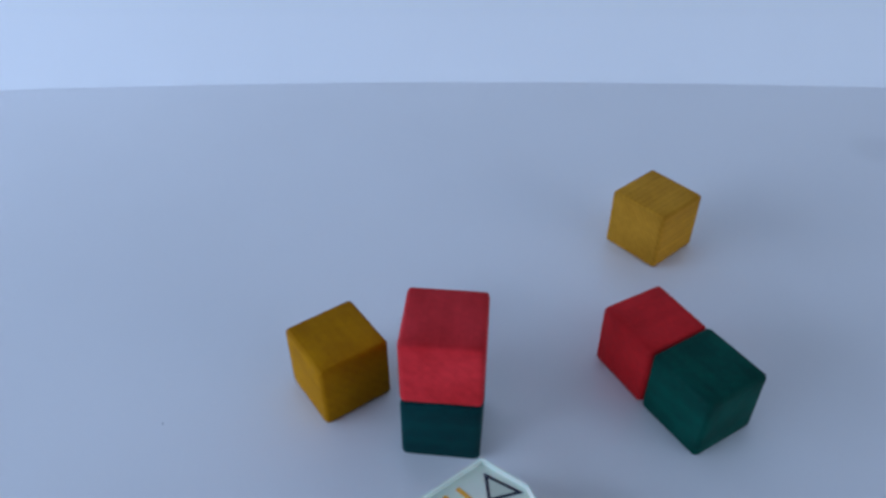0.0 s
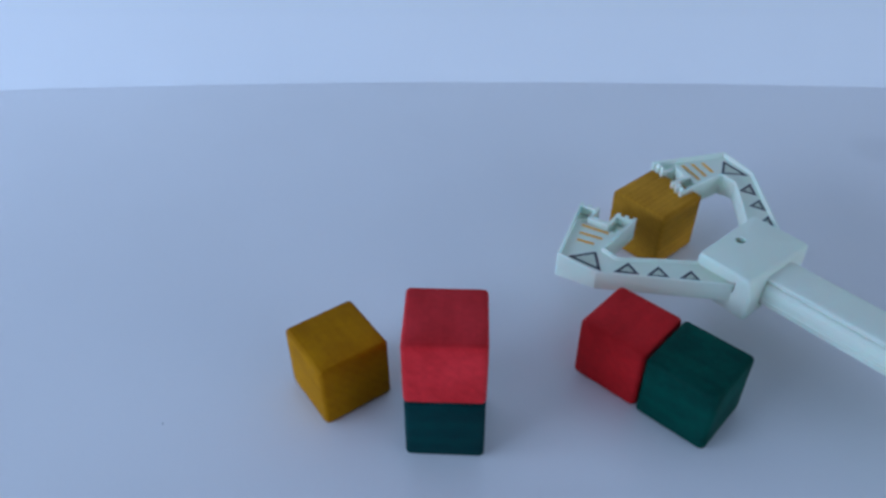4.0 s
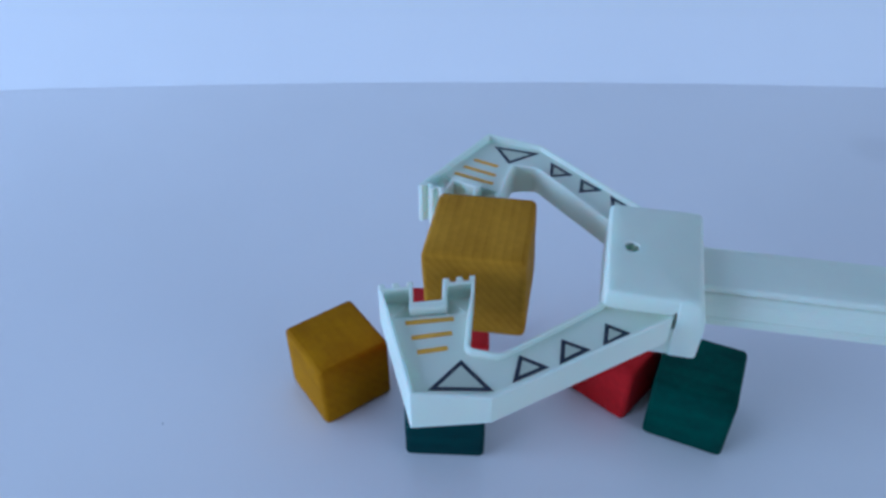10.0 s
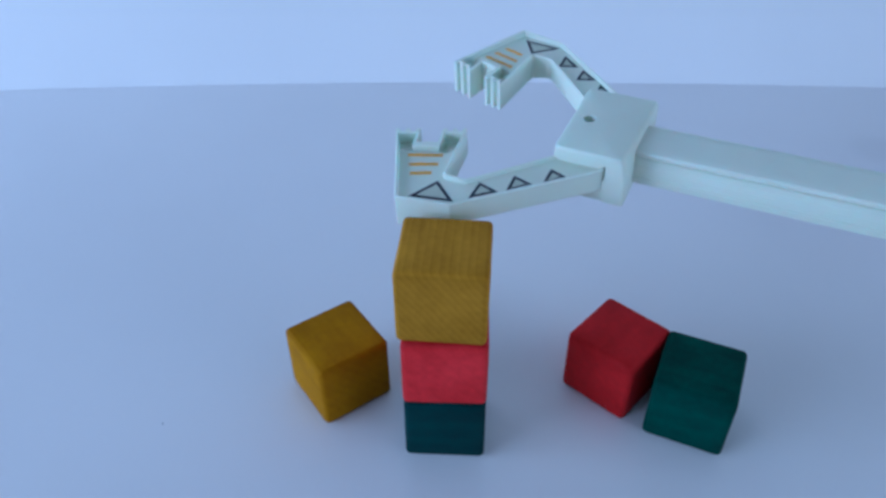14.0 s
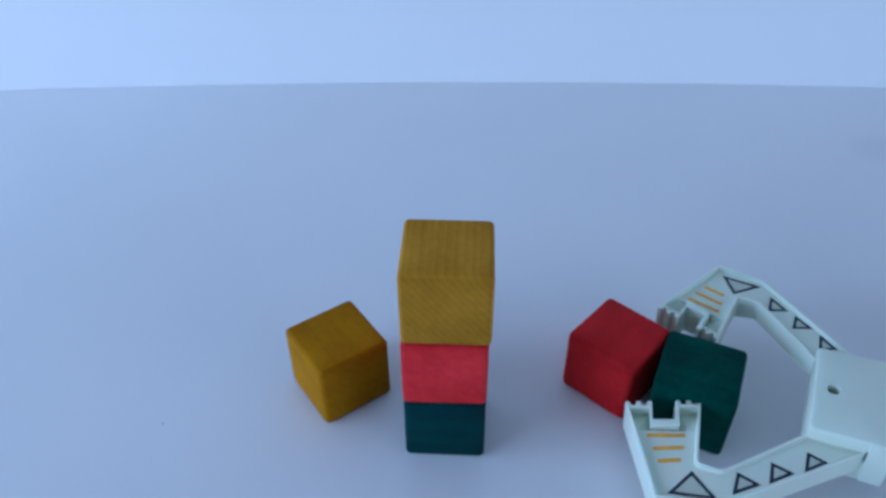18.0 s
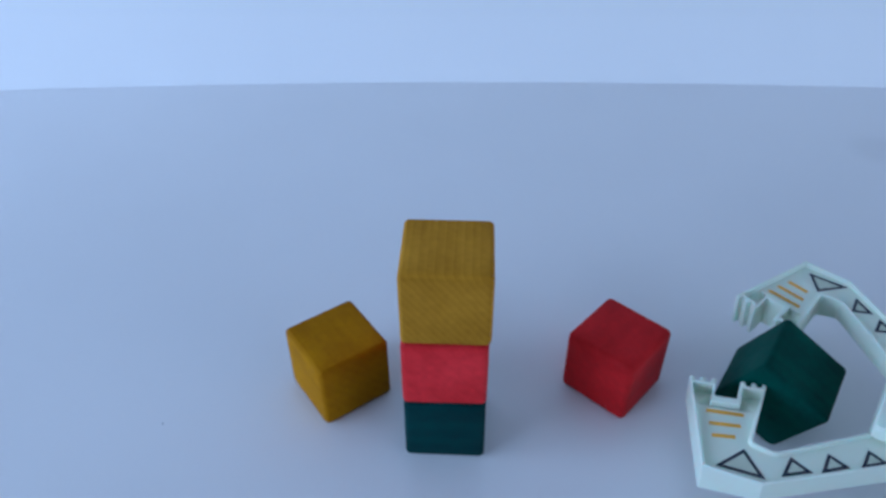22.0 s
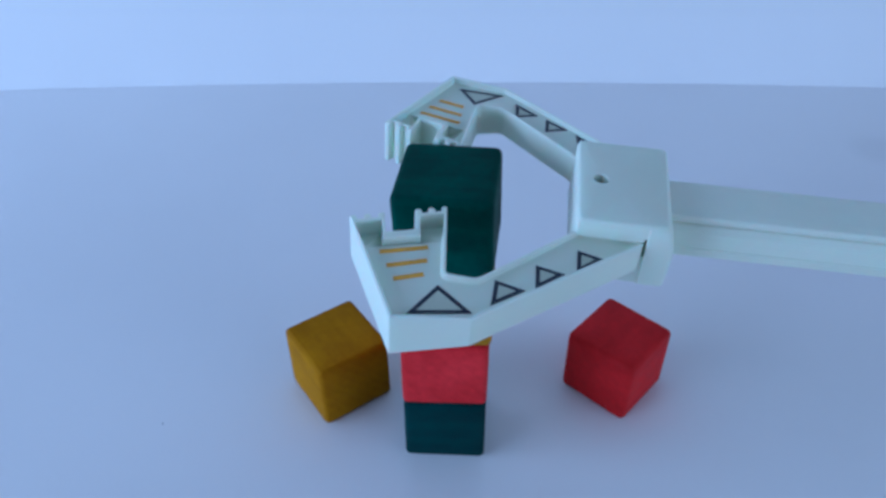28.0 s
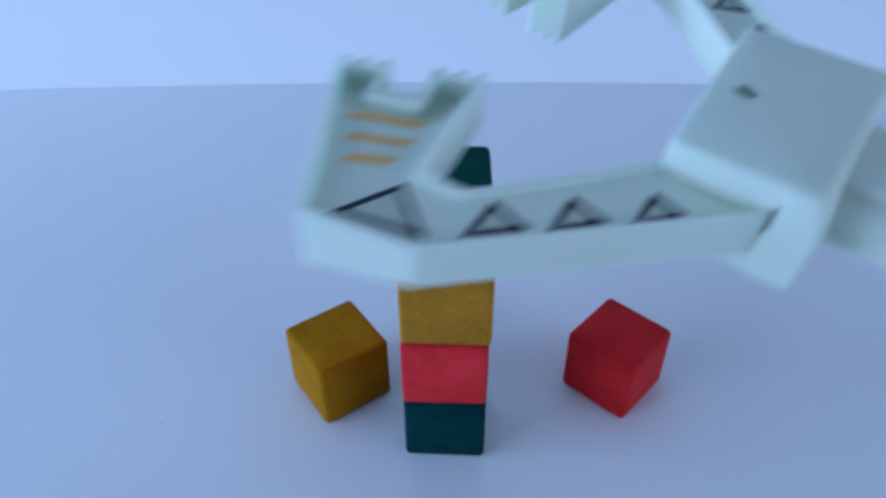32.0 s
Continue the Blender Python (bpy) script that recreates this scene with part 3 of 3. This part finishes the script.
GREEN_ROWS = [
    (0, 103.0, 199.6, 15.4, 0.0, 0.0, -59.2),
    (3.3, 103.0, 199.6, 15.4, 0.0, 0.0, -59.2),
    (3.5, 100.5, 204.9, 15.4, 0.0, 0.0, -52.8),
    (4.4, 100.5, 201.9, 15.4, 0.0, 0.0, -42.1),
    (7.1, 100.5, 201.9, 15.4, 0.0, 0.0, -42.1),
    (7.4, 99.7, 199.0, 15.4, 0.0, 0.0, -24.0),
    (17.9, 99.7, 199.0, 15.4, 0.0, 0.0, -24.0),
    (18.5, 100.2, 200.3, 15.4, 0.0, -0.0, -25.3),
    (19, 103.2, 199.9, 15.4, 0.0, -0.0, -25.5),
    (19.5, 123.9, 204.0, 39.4, 0.1, 11.1, -28.9),
    (19.85, 120.7, 199.6, 72.9, 4.1, 11.0, -28.9),
    (20, 119.7, 199.6, 55.9, 4.1, 11.0, -28.9),
    (20.2, 127.5, 203.0, 15.4, 0.0, 0.0, -40.0),
    (20.5, 124.2, 205.9, 15.4, 0.0, -0.0, -62.1),
    (21, 128.2, 206.6, 15.4, 0.0, -0.0, -51.4),
    (21.5, 131.4, 209.7, 15.4, 0.0, -0.0, -38.2),
    (22, 133.5, 200.9, 18.5, 1.0, 28.1, -33.9),
    (22.5, 123.3, 204.6, 15.4, 0.0, -0.0, -32.9),
    (23, 125.0, 207.4, 15.4, 0.0, -0.0, -26.1),
    (23.5, 121.7, 201.5, 15.4, 0.0, -0.0, -31.4),
    (24, 131.2, 199.2, 15.4, 0.0, -0.0, -37.4),
    (24.5, 131.0, 200.9, 15.4, 0.0, -0.0, -37.4),
    (25, 128.4, 195.0, 15.4, 0.0, -0.0, -35.0),
    (25.5, 131.7, 213.5, 40.8, 0.8, -4.6, -33.2),
    (26.4, 74.0, 204.8, 115.9, -0.8, -3.1, -20.9),
    (27.5, 2.2, 196.2, 113.7, 2.3, -1.8, -9.9),
    (28, 2.0, 195.6, 108.2, 1.1, -1.7, -8.6),
    (28.5, -0.2, 195.6, 107.9, 0.1, -1.3, -7.0),
    (29, -0.5, 197.8, 107.75, 0.0, 0.0, -6.5),
    (30.1, -0.5, 197.8, 107.75, 0.0, 0.0, -6.5),
    (30.3, -0.1, 196.8, 107.75, 0.0, 0.0, -2.8),
    (30.6, -0.1, 196.8, 107.75, 0.0, 0.0, -2.8),
    (30.9, -0.4, 196.0, 107.75, 0.0, 0.0, -0.6),
    (32, -0.4, 196.0, 107.75, 0.0, 0.0, -0.6),
]
RED_ROWS = [
    (0, 87.6, 226.1, 15.25, 0, 0, -61.7), (3.3, 87.6, 226.1, 15.25, 0, 0, -61.7), (3.5, 84.3, 230.4, 15.25, 0, 0, -54.6), (4.4, 76.8, 221.0, 15.25, 0, 0, -42.4),
    (7.1, 76.8, 221.0, 15.25, 0, 0, -42.4), (7.4, 71.7, 217.8, 15.25, 0, 0, -43.1), (32, 71.7, 217.8, 15.25, 0, 0, -43.1)]
TOWER_RED_ROWS = [(0, 0.6, 195.6, 45.85, 0, 0, -5.7), (1.1, 0.6, 195.6, 45.85, 0, 0, -5.7), (1.4, 0.95, 196.1, 45.85, 0, 0, -2.3), (32, 0.95, 196.1, 45.85, 0, 0, -2.3)]
TOWER_GREEN_ROWS = [(0, 0.4, 194.4, 15.25, 0, 0, -6.6), (1.1, 0.4, 194.4, 15.25, 0, 0, -6.6), (1.4, 1.1, 195.1, 15.25, 0, 0, -3.0), (32, 1.1, 195.1, 15.25, 0, 0, -3.0)]
JAW_ROWS = [
    (0, 1.5), (0.5, 1.5), (1, 1.5), (1.5, 1.5), (2, 1.5), (2.5, 1.6), (3, 1.6), (3.5, 1.0), (4.2, 1.2), (4.8, 0.0), (5.5, 0.1), (6, 0.2), (6.5, 0.0), (7, 0.8),
    (7.5, -0.1), (8, 0.2), (8.5, 0.3), (9, 0.7), (9.5, 0.0), (10, -0.3), (10.5, -0.4), (11, 0.2), (11.5, -0.5), (12, -0.3), (12.4, 1.2), (13, 1.3), (14, 0.8), (14.5, 0.5),
    (16.5, 1.5), (17, 1.6), (17.5, 0.9), (18, 1.5), (18.5, 1.0), (19, 0.6), (19.5, -0.4), (20, -0.3), (20.2, 1.3), (20.5, 1.4), (21, 0.9), (21.5, 0.8), (22, 0.5), (22.5, 0.8),
    (23, 0.9), (23.5, 0.5), (24, 0.8), (24.5, 0.9), (25, 0.7), (25.5, -0.4), (27.5, -0.2), (28, -0.1), (28.5, 0.2), (28.7, 0.3), (29, 1.0), (30, 1.5), (30.5, 1.3), (31, 1.4),
    (32, 1.1)]


def motions():
    walk(grip, [(r[0], mm_pose(*r[1:])) for r in GRIP_ROWS])
    walk(moved_yellow, [(r[0], mm_pose(*r[1:])) for r in YELLOW_ROWS])
    walk(moved_green, [(r[0], mm_pose(*r[1:])) for r in GREEN_ROWS])
    walk(loose_red, [(r[0], mm_pose(*r[1:])) for r in RED_ROWS])
    walk(tower_red, [(r[0], mm_pose(*r[1:])) for r in TOWER_RED_ROWS])
    walk(tower_green, [(r[0], mm_pose(*r[1:])) for r in TOWER_GREEN_ROWS])
    walk(near_jaw, [(t, mm_pose(PIVOT[0], PIVOT[1], 0, 0, 0, a)) for t, a in JAW_ROWS])
    walk(far_jaw, [(t, mm_pose(PIVOT[0], -PIVOT[1], 0, 0, 0, -a)) for t, a in JAW_ROWS])


motions()
